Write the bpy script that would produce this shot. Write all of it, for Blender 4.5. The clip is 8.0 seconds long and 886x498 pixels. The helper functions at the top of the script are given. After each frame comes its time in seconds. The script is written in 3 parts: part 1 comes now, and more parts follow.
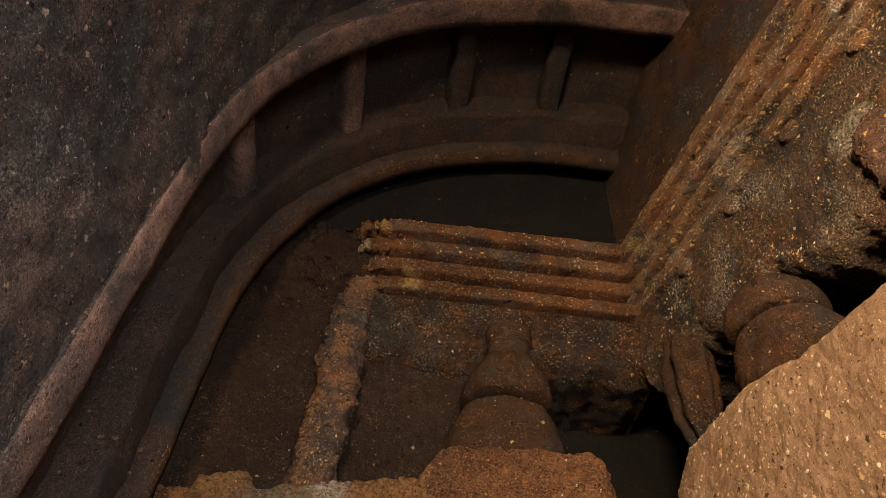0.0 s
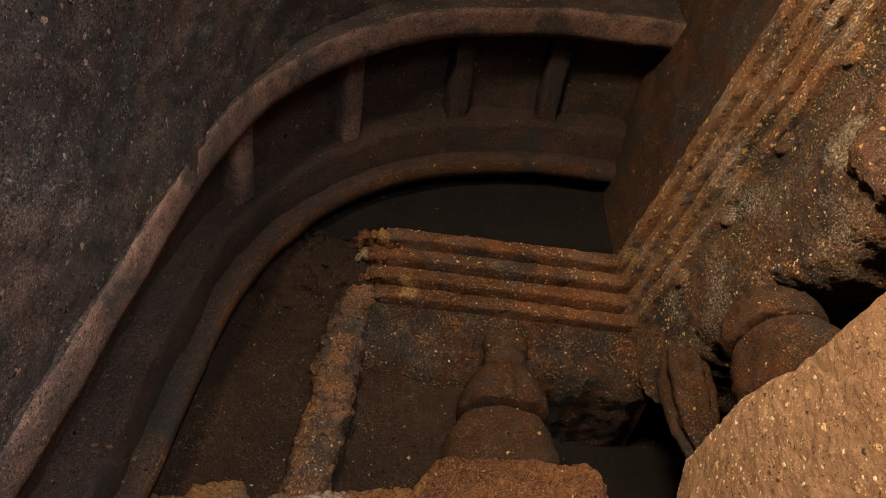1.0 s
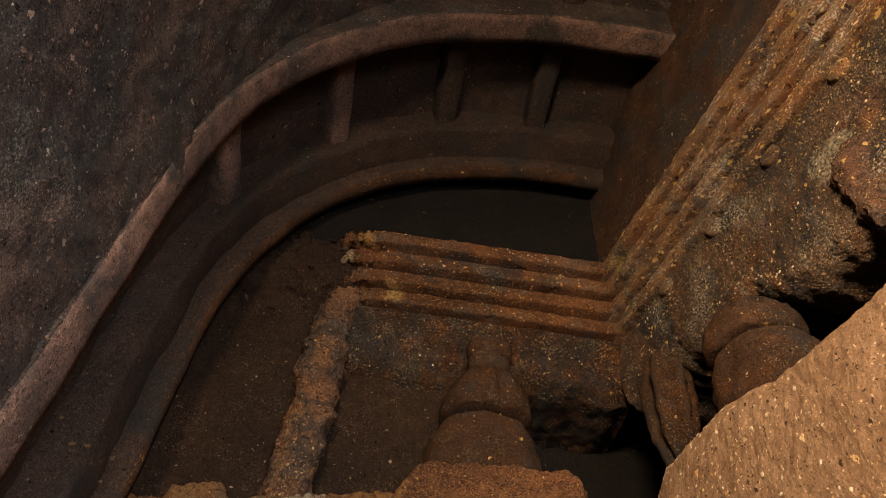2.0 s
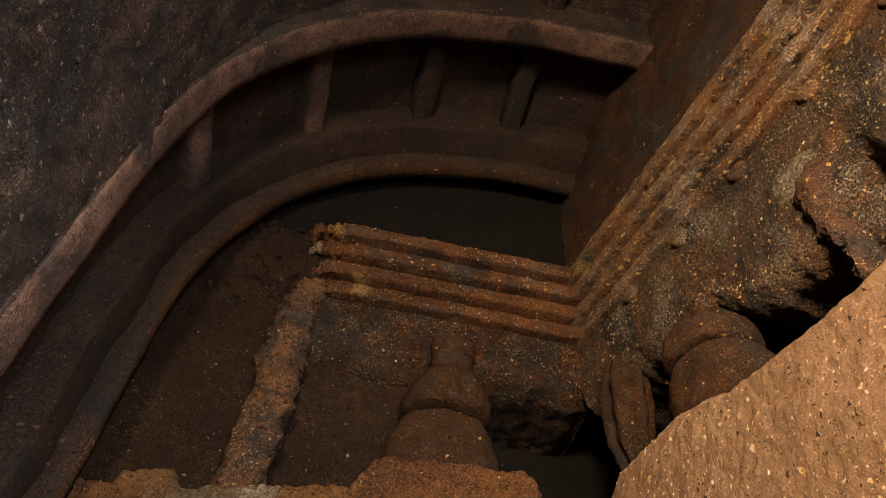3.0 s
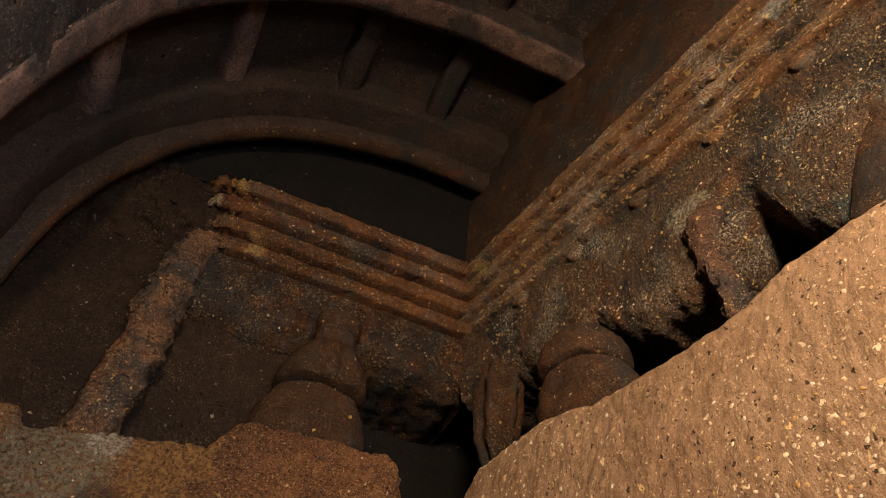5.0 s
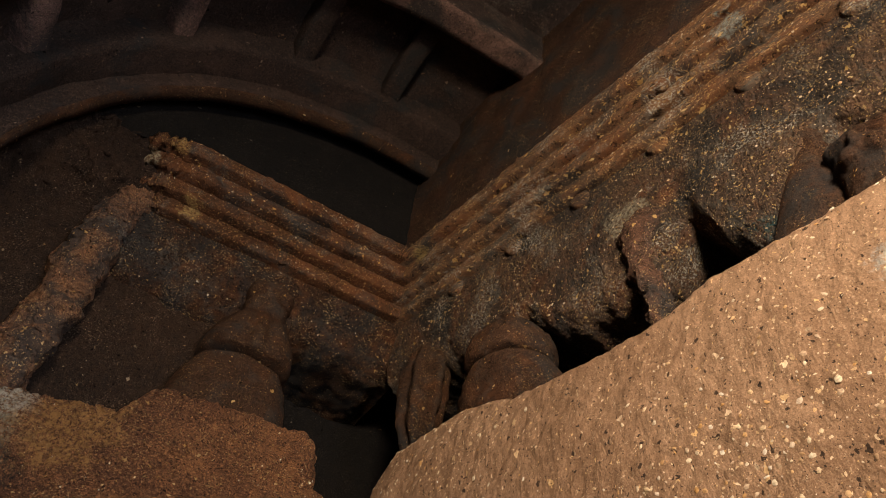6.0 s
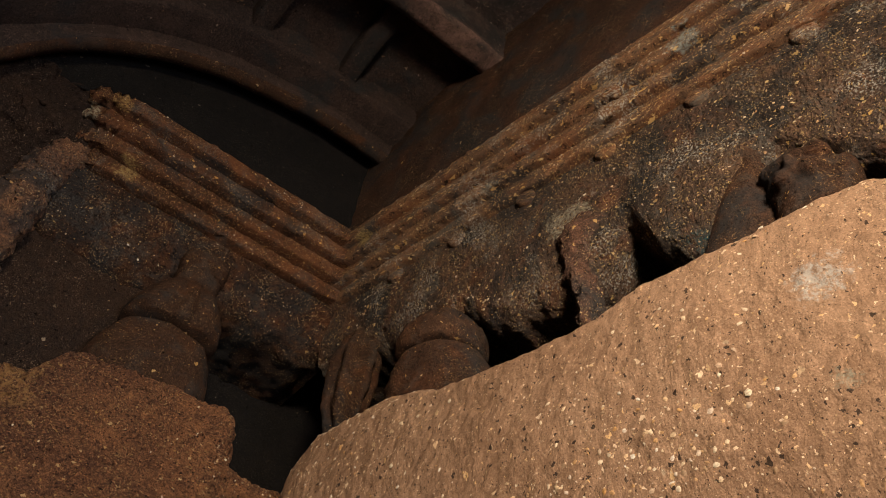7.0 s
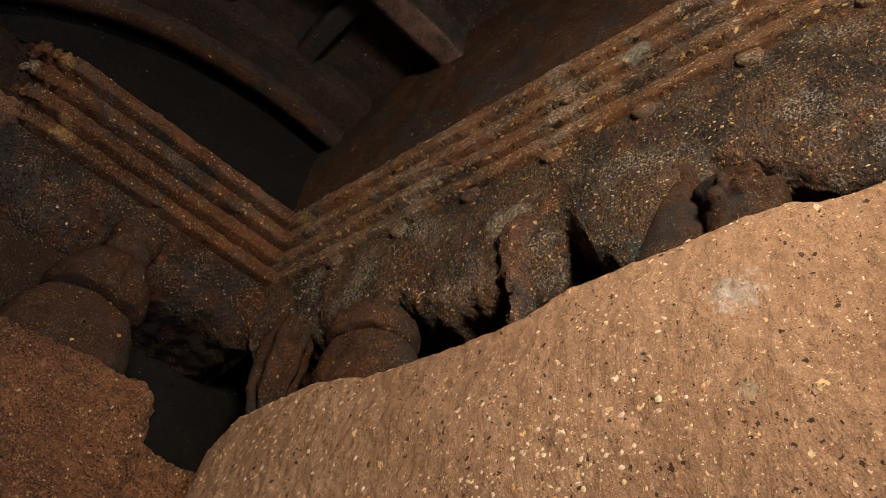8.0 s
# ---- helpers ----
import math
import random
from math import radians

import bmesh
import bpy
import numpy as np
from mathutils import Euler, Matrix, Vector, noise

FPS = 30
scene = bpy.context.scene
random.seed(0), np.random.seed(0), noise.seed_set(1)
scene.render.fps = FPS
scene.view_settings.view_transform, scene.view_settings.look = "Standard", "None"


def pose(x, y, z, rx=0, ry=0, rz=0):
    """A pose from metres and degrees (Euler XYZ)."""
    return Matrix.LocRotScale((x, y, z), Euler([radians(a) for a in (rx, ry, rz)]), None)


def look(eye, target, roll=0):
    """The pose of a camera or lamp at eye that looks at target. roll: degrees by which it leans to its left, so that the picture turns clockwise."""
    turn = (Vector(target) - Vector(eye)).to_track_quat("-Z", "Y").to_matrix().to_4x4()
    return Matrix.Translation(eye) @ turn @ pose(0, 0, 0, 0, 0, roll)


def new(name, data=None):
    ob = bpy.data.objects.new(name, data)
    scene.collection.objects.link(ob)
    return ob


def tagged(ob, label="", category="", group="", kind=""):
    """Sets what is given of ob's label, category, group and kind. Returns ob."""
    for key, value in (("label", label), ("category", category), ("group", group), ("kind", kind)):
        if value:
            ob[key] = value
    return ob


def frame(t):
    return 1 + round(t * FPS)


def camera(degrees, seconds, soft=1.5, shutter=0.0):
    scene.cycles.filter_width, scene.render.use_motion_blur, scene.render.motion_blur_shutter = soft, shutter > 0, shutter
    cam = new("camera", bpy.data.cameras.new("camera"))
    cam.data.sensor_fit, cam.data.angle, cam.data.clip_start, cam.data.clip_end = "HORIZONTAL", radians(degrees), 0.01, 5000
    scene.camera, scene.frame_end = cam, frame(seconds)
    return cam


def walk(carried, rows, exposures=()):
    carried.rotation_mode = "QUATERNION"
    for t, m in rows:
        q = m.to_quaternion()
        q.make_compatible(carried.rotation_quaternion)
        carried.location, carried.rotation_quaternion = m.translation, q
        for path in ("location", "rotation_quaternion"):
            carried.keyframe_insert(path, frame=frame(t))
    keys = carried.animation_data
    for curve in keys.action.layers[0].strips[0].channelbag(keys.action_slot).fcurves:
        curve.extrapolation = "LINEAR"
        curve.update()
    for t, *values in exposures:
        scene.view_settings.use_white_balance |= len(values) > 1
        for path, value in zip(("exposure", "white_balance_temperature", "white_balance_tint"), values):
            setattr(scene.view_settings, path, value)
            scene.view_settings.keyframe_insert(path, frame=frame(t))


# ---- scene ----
# ---------------------------------------------------------------- camera
cam = camera(66.14, 8.0, soft=0.55)
walk(cam, [
    (0, pose(0, 0, 1.6, 137.654, -4.848, -4.729)),
    (0.5, pose(0.0017, -0.0014, 1.6033, 138.043, -4.956, -4.858)),
    (1, pose(0.0036, -0.0043, 1.6049, 138.422, -4.947, -5.137)),
    (1.5, pose(0.0071, -0.0073, 1.6051, 138.754, -4.927, -5.663)),
    (3, pose(0.0297, -0.006, 1.607, 139.031, -5.12, -10.693)),
    (3.5, pose(0.0416, -0.0064, 1.6104, 139.041, -5.241, -13.365)),
    (4, pose(0.0585, -0.0082, 1.6154, 139.017, -5.472, -16.352)),
    (5.5, pose(0.1295, -0.0191, 1.6352, 138.587, -6.049, -26.633)),
    (6, pose(0.1613, -0.0207, 1.6465, 138.35, -6.187, -30.246)),
    (6.5, pose(0.2013, -0.0227, 1.6589, 138.251, -6.383, -33.686)),
    (7, pose(0.2478, -0.027, 1.6687, 138.339, -6.605, -36.888)),
    (7.5, pose(0.2982, -0.0397, 1.6742, 138.528, -6.734, -39.88)),
    (8, pose(0.3502, -0.0626, 1.6746, 138.76, -6.818, -43.036)),
], exposures=[(0, 0.28, 7150, 13), (1.5, 0.26, 7250, 14), (3, 0.17, 7500, 15), (4, 0.05, 7500, 15), (5.5, -0.1, 6450, 11), (6.5, -0.18, 6100, 11), (8, -0.27, 5950, 11)])

# ---------------------------------------------------------------- light
world = bpy.data.worlds.new("sky")
scene.world = world
world.use_nodes = True
wn = world.node_tree
sky = wn.nodes.new("ShaderNodeTexSky")
sky.sky_type, sky.sun_disc = "NISHITA", False
sky.sun_elevation, sky.sun_rotation = radians(14), radians(200)
wn.links.new(sky.outputs[0], wn.nodes["Background"].inputs[0])
wn.nodes["Background"].inputs[1].default_value = 0.1


def area_lamp(name, eye, target, sx, sy, watts, colour, spread=180):
    data = bpy.data.lights.new(name, "AREA")
    data.shape, data.size, data.size_y = "RECTANGLE", sx, sy
    data.energy, data.color, data.spread = watts, colour, radians(spread)
    ob = new(name, data)
    ob.matrix_world = look(eye, target)
    return ob


# Unseen daylight lamps in an assumed open front: one warm, a cooler one low.
area_lamp("front_light", (-0.9, -3.4, 4.15), (2.2, 1.2, 4.3), 1.3, 1.3, 245, (1.0, 0.82, 0.61), 100)
area_lamp("side_light", (1.7, -2.95, 2.4), (-1.7, 1.8, 2.7), 1.4, 1.8, 110, (0.86, 0.92, 1.0), 100)

# ---------------------------------------------------------------- materials


def node(nt, kind, **values):
    n = nt.nodes.new(kind)
    for key, value in values.items():
        n.inputs[key.replace("_", " ")].default_value = value
    return n


def ramp(nt, source, stops):
    n = nt.nodes.new("ShaderNodeValToRGB")
    while len(n.color_ramp.elements) < len(stops):
        n.color_ramp.elements.new(0.5)
    for e, (p, c) in zip(n.color_ramp.elements, stops):
        e.position = p
        e.color = (*c, 1) if len(c) == 3 else (c[0], c[0], c[0], 1)
    nt.links.new(source, n.inputs[0])
    return n.outputs[0]


def mix(nt, fac, a, b, blend="MIX"):
    n = nt.nodes.new("ShaderNodeMix")
    n.data_type, n.blend_type = "RGBA", blend
    for socket, v in ((n.inputs[0], fac), (n.inputs[6], a), (n.inputs[7], b)):
        if isinstance(v, bpy.types.NodeSocket):
            nt.links.new(v, socket)
        elif isinstance(v, tuple):
            socket.default_value = (*v, 1)
        else:
            socket.default_value = v
    return n.outputs[2]


def maths(nt, op, a, b=0.0):
    n = nt.nodes.new("ShaderNodeMath")
    n.operation = op
    for socket, v in ((n.inputs[0], a), (n.inputs[1], b)):
        if isinstance(v, bpy.types.NodeSocket):
            nt.links.new(v, socket)
        else:
            socket.default_value = v
    return n.outputs[0]


def rock(name, base, deep, pale, clasts=1.0, clast_scale=26.0, soot=0.0, lichen=0.0, bump=0.8, pits=1.0, streak=(1, 1, 1), blots=(), tooling=0.0, mottle=1.0, depth=0.022, tinge=0.0, grainy=1.0, flecks=1.0, gloss=0.25):
    """Volcanic breccia: a mottled ground mass with pale angular clasts, dark pits, tool marks, soot and specks of lichen."""
    m = bpy.data.materials.new(name)
    m.use_nodes = True
    nt = m.node_tree
    bsdf = nt.nodes["Principled BSDF"]
    where = nt.nodes.new("ShaderNodeNewGeometry").outputs["Position"]
    squash = nt.nodes.new("ShaderNodeVectorMath")
    squash.operation = "MULTIPLY"
    squash.inputs[1].default_value = streak
    nt.links.new(where, squash.inputs[0])
    drawn = squash.outputs[0]

    def tex(scale, detail=6.0, rough=0.6, source=where, distortion=0.0):
        n = node(nt, "ShaderNodeTexNoise", Scale=scale, Detail=detail, Roughness=rough, Distortion=distortion)
        nt.links.new(source, n.inputs["Vector"])
        return n.outputs[0]

    light = tuple(min(1, v * 1.5) for v in base)
    large, mid, fine, grain = tex(1.1, 5), tex(8.0, 7, 0.68, drawn), tex(42.0, 5, 0.7, drawn), tex(150.0, 3, 0.75)
    colour = mix(nt, ramp(nt, large, [(0.38, (0.0,)), (0.62, (1.0,))]), base, deep)
    colour = mix(nt, ramp(nt, mid, [(0.40, (0.0,)), (0.66, (0.9 * mottle,))]), colour, deep)
    colour = mix(nt, ramp(nt, fine, [(0.5, (0.0,)), (0.7, (0.7 * mottle,))]), colour, light)
    colour = mix(nt, 1.0, colour, ramp(nt, grain, [(0.36, (1 - 0.58 * grainy,)), (0.5, (1.0,)), (0.64, (1 + 0.75 * grainy,))]), "MULTIPLY")
    if tinge:
        # rust and grey-green weathering in patches
        colour = mix(nt, ramp(nt, tex(3.3, 7, 0.7, drawn, 0.5), [(0.5, (0.0,)), (0.63, (0.8 * tinge,))]), colour, (0.18, 0.068, 0.028))
        colour = mix(nt, ramp(nt, tex(4.7, 7, 0.7, drawn, 0.5), [(0.52, (0.0,)), (0.64, (0.75 * tinge,))]), colour, (0.085, 0.085, 0.075))
    relief = maths(nt, "ADD", maths(nt, "MULTIPLY", mid, 1.1), maths(nt, "ADD", maths(nt, "MULTIPLY", fine, 0.7), maths(nt, "MULTIPLY", grain, 0.22 * grainy)))
    if tooling:
        # short upright marks of the pick
        cut = node(nt, "ShaderNodeVectorMath")
        cut.operation = "MULTIPLY"
        cut.inputs[1].default_value = (1.0, 1.0, 0.5)
        nt.links.new(where, cut.inputs[0])
        marks = tex(34.0, 4, 0.65, cut.outputs[0], 0.8)
        marks = ramp(nt, marks, [(0.36, (0.0,)), (0.54, (1.0,))])
        relief = maths(nt, "ADD", relief, maths(nt, "MULTIPLY", marks, 0.9 * tooling))
        colour = mix(nt, maths(nt, "MULTIPLY", maths(nt, "SUBTRACT", 1.0, marks), 0.35 * tooling), colour, deep)
    if soot:
        dark = ramp(nt, tex(1.9, 7, 0.62, where, 0.6), [(0.56 - 0.22 * soot, (0.0,)), (0.68 - 0.18 * soot, (0.82,))])
        colour = mix(nt, dark, colour, (0.03, 0.029, 0.028))
    # the cells are warped so that the clasts are ragged
    warp = nt.nodes.new("ShaderNodeVectorMath")
    warp.operation = "MULTIPLY_ADD"
    wt = node(nt, "ShaderNodeTexNoise", Scale=clast_scale * 1.6, Detail=3.0)
    nt.links.new(drawn, wt.inputs["Vector"])
    nt.links.new(wt.outputs["Color"], warp.inputs[0])
    warp.inputs[1].default_value = (1.0 / clast_scale,) * 3
    nt.links.new(drawn, warp.inputs[2])
    for k, (scale, share) in enumerate(((clast_scale, 0.11), (clast_scale * 2.1, 0.15), (clast_scale * 4.2, 0.13))):
        cell = node(nt, "ShaderNodeTexVoronoi", Scale=scale)
        cell.distance = "MANHATTAN"
        nt.links.new(warp.outputs[0], cell.inputs["Vector"])
        split = nt.nodes.new("ShaderNodeSeparateColor")
        nt.links.new(cell.outputs["Color"], split.inputs[0])
        patch = ramp(nt, tex(1.7 + 0.9 * k, 4, 0.65), [(0.36, (0.15,)), (0.64, (1.6,))])
        odds = maths(nt, "MULTIPLY", patch, share * clasts)
        there = maths(nt, "GREATER_THAN", odds, split.outputs[0])
        size = maths(nt, "ADD", maths(nt, "MULTIPLY", split.outputs[1], 0.42), 0.16)
        inside = maths(nt, "MULTIPLY", there, maths(nt, "GREATER_THAN", size, cell.outputs["Distance"]))
        tone = ramp(nt, split.outputs[2], [(0.0, tuple(0.5 * v for v in pale)), (0.35, (pale[0], pale[1] * 0.86, pale[2] * 0.6)), (0.7, pale), (1.0, tuple(min(0.8, 1.12 * v + 0.04) for v in pale))])
        colour = mix(nt, maths(nt, "MULTIPLY", inside, 0.9), colour, tone)
        relief = maths(nt, "ADD", relief, maths(nt, "MULTIPLY", inside, 0.3))
        hole = maths(nt, "MULTIPLY", maths(nt, "GREATER_THAN", split.outputs[0], 1.0 - 0.07 * pits), maths(nt, "LESS_THAN", cell.outputs["Distance"], maths(nt, "MULTIPLY", size, 0.7)))
        colour = mix(nt, maths(nt, "MULTIPLY", hole, 0.9), colour, tuple(0.1 * v for v in deep))
        relief = maths(nt, "SUBTRACT", relief, maths(nt, "MULTIPLY", hole, 0.9))
    # fine pale flecks and dark pores, thicker in places
    there = ramp(nt, tex(3.1, 5, 0.65), [(0.46, (0.04,)), (0.62, (1.0,))])
    bright = maths(nt, "MULTIPLY", there, ramp(nt, tex(75.0, 3, 0.55, where, 0.4), [(0.59, (0.0,)), (0.63, (0.75 * flecks,))]))
    colour = mix(nt, bright, colour, pale)
    pore = ramp(nt, tex(60.0, 3, 0.6, drawn, 0.6), [(0.36, (0.85 * flecks,)), (0.41, (0.0,))])
    colour = mix(nt, pore, colour, tuple(0.2 * v for v in deep))
    relief = maths(nt, "SUBTRACT", maths(nt, "ADD", relief, maths(nt, "MULTIPLY", bright, 0.2)), maths(nt, "MULTIPLY", pore, 0.5))
    if lichen:
        spots = maths(nt, "MULTIPLY", ramp(nt, tex(2.3, 5, 0.6), [(0.52, (0.0,)), (0.64, (1.0,))]), ramp(nt, tex(70.0, 4, 0.7), [(0.52, (0.0,)), (0.58, (1.0,))]))
        colour = mix(nt, maths(nt, "MULTIPLY", spots, 0.8 * lichen), colour, (0.5, 0.47, 0.4))
    for centre, radius, tone in blots:
        away = nt.nodes.new("ShaderNodeVectorMath")
        away.operation = "DISTANCE"
        nt.links.new(where, away.inputs[0])
        away.inputs[1].default_value = centre
        ragged = maths(nt, "ADD", away.outputs["Value"], maths(nt, "MULTIPLY", maths(nt, "SUBTRACT", tex(10.0, 9, 0.85), 0.5), radius * 3.4))
        edge = ramp(nt, ragged, [(radius * 0.7, (1.0,)), (radius, (0.0,))])
        speck = ramp(nt, tex(38.0, 6, 0.8), [(0.45, (0.1,)), (0.55, (1.0,))])
        colour = mix(nt, maths(nt, "MULTIPLY", maths(nt, "MULTIPLY", edge, speck), 0.8), colour, mix(nt, tex(16.0, 4), tone, tuple(0.5 * v for v in tone)))
    nt.links.new(colour, bsdf.inputs["Base Color"])
    bsdf.inputs["Roughness"].default_value = 0.88
    bsdf.inputs["Specular IOR Level"].default_value = gloss
    b = node(nt, "ShaderNodeBump", Strength=bump, Distance=depth)
    nt.links.new(relief, b.inputs["Height"])
    nt.links.new(b.outputs[0], bsdf.inputs["Normal"])
    return m


ORANGE = rock("orange_tuff", (0.285, 0.169, 0.097), (0.212, 0.119, 0.065), (0.66, 0.47, 0.29), 1.0, 25, bump=0.6, pits=5.0, streak=(1, 1, 0.8), tooling=0.16, mottle=0.7, grainy=0.4, flecks=0.35,
              blots=(((2.35, 0.72, 3.78), 0.13, (0.46, 0.42, 0.36)), ((2.45, 0.78, 3.3), 0.09, (0.32, 0.33, 0.24))))
# The orange blots paint lit edges onto the left part of the parapet.
RUST = rock("rusty_tuff", (0.29, 0.127, 0.051), (0.105, 0.044, 0.022), (0.55, 0.34, 0.14), 1.0, 28, soot=0.0, bump=1.0, pits=3.0, streak=(1, 1, 1.6), depth=0.05, mottle=1.2,
            blots=(((-0.85, 4.4, 3.64), 0.44, (0.33, 0.32, 0.23)), ((-0.6, 4.4, 3.9), 0.17, (0.8, 0.72, 0.6)), ((-0.46, 4.35, 3.42), 0.19, (0.015, 0.015, 0.015)), ((-0.22, 4.35, 3.8), 0.34, (0.52, 0.27, 0.09)), ((-1.35, 4.4, 3.85), 0.2, (0.5, 0.28, 0.11))))
BROWN = rock("brown_tuff", (0.135, 0.058, 0.027), (0.055, 0.026, 0.014), (0.6, 0.36, 0.13), 0.9, 30, soot=0.3, lichen=0.25, gloss=0.07, bump=0.9, tinge=0.55, flecks=0.6,
             blots=(((-0.62, 4.15, 6.36), 0.1, (0.5, 0.3, 0.1)), ((-0.3, 4.4, 5.95), 0.12, (0.5, 0.34, 0.13)), ((-0.8, 4.3, 6.2), 0.1, (0.46, 0.38, 0.24)), ((2.25, 1.0, 6.0), 0.1, (0.3, 0.4, 0.34))))
BANDED = rock("banded_brown_tuff", (0.21, 0.105, 0.048), (0.1, 0.058, 0.036), (0.64, 0.42, 0.17), 1.6, 30, soot=0.25, lichen=0.9, gloss=0.15, grainy=0.65, bump=0.9, tinge=0.9, streak=(0.45, 0.45, 1.7),
              blots=(((1.95, 2.6, 6.0), 0.16, (0.42, 0.42, 0.36)), ((2.28, 0.9, 6.2), 0.14, (0.4, 0.44, 0.4)), ((1.68, 4.0, 6.3), 0.1, (0.55, 0.38, 0.14))))
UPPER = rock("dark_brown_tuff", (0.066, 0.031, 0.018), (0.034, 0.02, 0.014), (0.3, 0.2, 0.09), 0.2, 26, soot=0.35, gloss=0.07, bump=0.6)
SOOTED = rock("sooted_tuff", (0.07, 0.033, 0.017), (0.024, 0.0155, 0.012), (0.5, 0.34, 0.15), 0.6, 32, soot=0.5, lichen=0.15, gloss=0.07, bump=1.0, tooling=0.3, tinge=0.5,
              blots=(((-0.82, 4.35, 6.25), 0.11, (0.46, 0.4, 0.28)), ((-0.75, 4.35, 5.95), 0.08, (0.46, 0.42, 0.32)), ((-0.05, 4.5, 5.45), 0.1, (0.5, 0.25, 0.08)), ((1.2, 4.5, 5.5), 0.08, (0.4, 0.36, 0.28))))
STAINED = rock("stained_tuff", (0.165, 0.092, 0.052), (0.07, 0.047, 0.034), (0.6, 0.42, 0.18), 1.3, 30, soot=0.42, lichen=0.9, gloss=0.15, grainy=0.65, bump=1.0, streak=(1, 1, 0.85), tooling=0.8, depth=0.032, tinge=0.8,
               blots=(((2.42, 2.1, 5.35), 0.2, (0.5, 0.45, 0.33)), ((2.5, 1.3, 4.62), 0.14, (0.03, 0.1, 0.11))))
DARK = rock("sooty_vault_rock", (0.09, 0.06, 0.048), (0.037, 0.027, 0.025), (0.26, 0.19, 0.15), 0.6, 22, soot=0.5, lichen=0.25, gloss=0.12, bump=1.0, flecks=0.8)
# Darker copy of the vault rock, with the deep bay's shade in its colour.
VAULT = rock("shaded_vault_rock", (0.066, 0.041, 0.031), (0.034, 0.024, 0.02), (0.18, 0.12, 0.08), 0.3, 22, soot=0.2, gloss=0.07, bump=1.0, flecks=0.5)
# Near-black base: the shade of the hollow and tympanum put into the colour.
HOLLOW = rock("shade_black_rock", (0.0135, 0.0112, 0.01), (0.0095, 0.0085, 0.008), (0.1, 0.08, 0.06), 0.08, 24, gloss=0.03, bump=0.7, flecks=0.3)
# Lighter than the vault rock to stand for bounced light on soffits.
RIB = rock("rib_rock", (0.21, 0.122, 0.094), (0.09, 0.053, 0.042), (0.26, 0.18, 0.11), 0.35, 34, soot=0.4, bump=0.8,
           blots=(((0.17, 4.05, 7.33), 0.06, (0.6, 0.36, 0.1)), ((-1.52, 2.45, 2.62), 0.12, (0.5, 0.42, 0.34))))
# Dark base carries part of the hollow's shade over the carvings.
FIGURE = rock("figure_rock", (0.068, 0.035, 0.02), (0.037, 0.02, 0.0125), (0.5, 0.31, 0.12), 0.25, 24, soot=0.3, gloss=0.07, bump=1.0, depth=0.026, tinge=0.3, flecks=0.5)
RUSTY = rock("reddish_worn_rock", (0.28, 0.13, 0.058), (0.075, 0.035, 0.02), (0.5, 0.33, 0.15), 0.8, 28, soot=0.35, lichen=0.2, bump=1.0)
DUSKY = rock("dusky_red_rock", (0.13, 0.06, 0.034), (0.06, 0.032, 0.02), (0.55, 0.38, 0.18), 0.9, 28, soot=0.4, lichen=0.4, bump=1.0)
# Base darkened to hold the shade of the recess beside the post.
HOLLOWISH = rock("shaded_worn_rock", (0.036, 0.021, 0.014), (0.021, 0.0145, 0.0115), (0.24, 0.17, 0.11), 0.25, 28, gloss=0.03, bump=0.8, flecks=0.6)
CLAST = bpy.data.materials.new("pale_clast")
CLAST.use_nodes = True
cnt = CLAST.node_tree
island = cnt.nodes.new("ShaderNodeNewGeometry").outputs["Random Per Island"]
tone = ramp(cnt, island, [(0.0, (0.26, 0.17, 0.1)), (0.2, (0.5, 0.26, 0.08)), (0.4, (0.6, 0.42, 0.24)), (0.65, (0.62, 0.5, 0.34)), (0.85, (0.5, 0.33, 0.2)), (1.0, (0.68, 0.6, 0.48))])
speckle = node(cnt, "ShaderNodeTexNoise", Scale=220.0, Detail=3.0)
cnt.links.new(mix(cnt, 1.0, tone, ramp(cnt, speckle.outputs[0], [(0.3, (0.6,)), (0.7, (1.2,))]), "MULTIPLY"), cnt.nodes["Principled BSDF"].inputs["Base Color"])
cnt.nodes["Principled BSDF"].inputs["Roughness"].default_value = 0.8
FLOOR = rock("floor_rock", (0.22, 0.16, 0.11), (0.14, 0.1, 0.07), (0.4, 0.32, 0.22), 0.5, 20, bump=0.5)

# ---------------------------------------------------------------- building helpers


def rough(p, size, scale, seed=0.0, octaves=4):
    """A displacement vector of about that size, rough at several scales."""
    q = Vector(p) * scale + Vector((seed, seed * 1.7, -seed))
    v = Vector((0, 0, 0))
    a = 1.0
    for _ in range(octaves):
        v += noise.noise_vector(q) * a
        q = q * 2.1
        a *= 0.52
    return v * size


def part(name, bm, material, parent=None, label="", smooth=True):
    mesh = bpy.data.meshes.new(name)
    bm.normal_update()
    bm.to_mesh(mesh)
    bm.free()
    mesh.materials.append(material)
    if smooth:
        mesh.polygons.foreach_set("use_smooth", [True] * len(mesh.polygons))
    ob = new(name, mesh)
    if parent:
        ob.parent = parent
    if label:
        ob["label"] = label
    return ob


def sheet(nu, nv, place, closed=False):
    """A grid of quads whose vertices stand at place(u, v), u and v from 0 to 1. closed joins the last v to the first."""
    bm = bmesh.new()
    rows = [[bm.verts.new(place(i / nu, j / nv)) for j in range(nv if closed else nv + 1)] for i in range(nu + 1)]
    n = len(rows[0])
    for i in range(nu):
        for j in range(nv):
            bm.faces.new((rows[i][j], rows[i][(j + 1) % n], rows[i + 1][(j + 1) % n], rows[i + 1][j]))
    if closed:
        bm.faces.new(rows[0])
        bm.faces.new(rows[-1][::-1])
    return bm


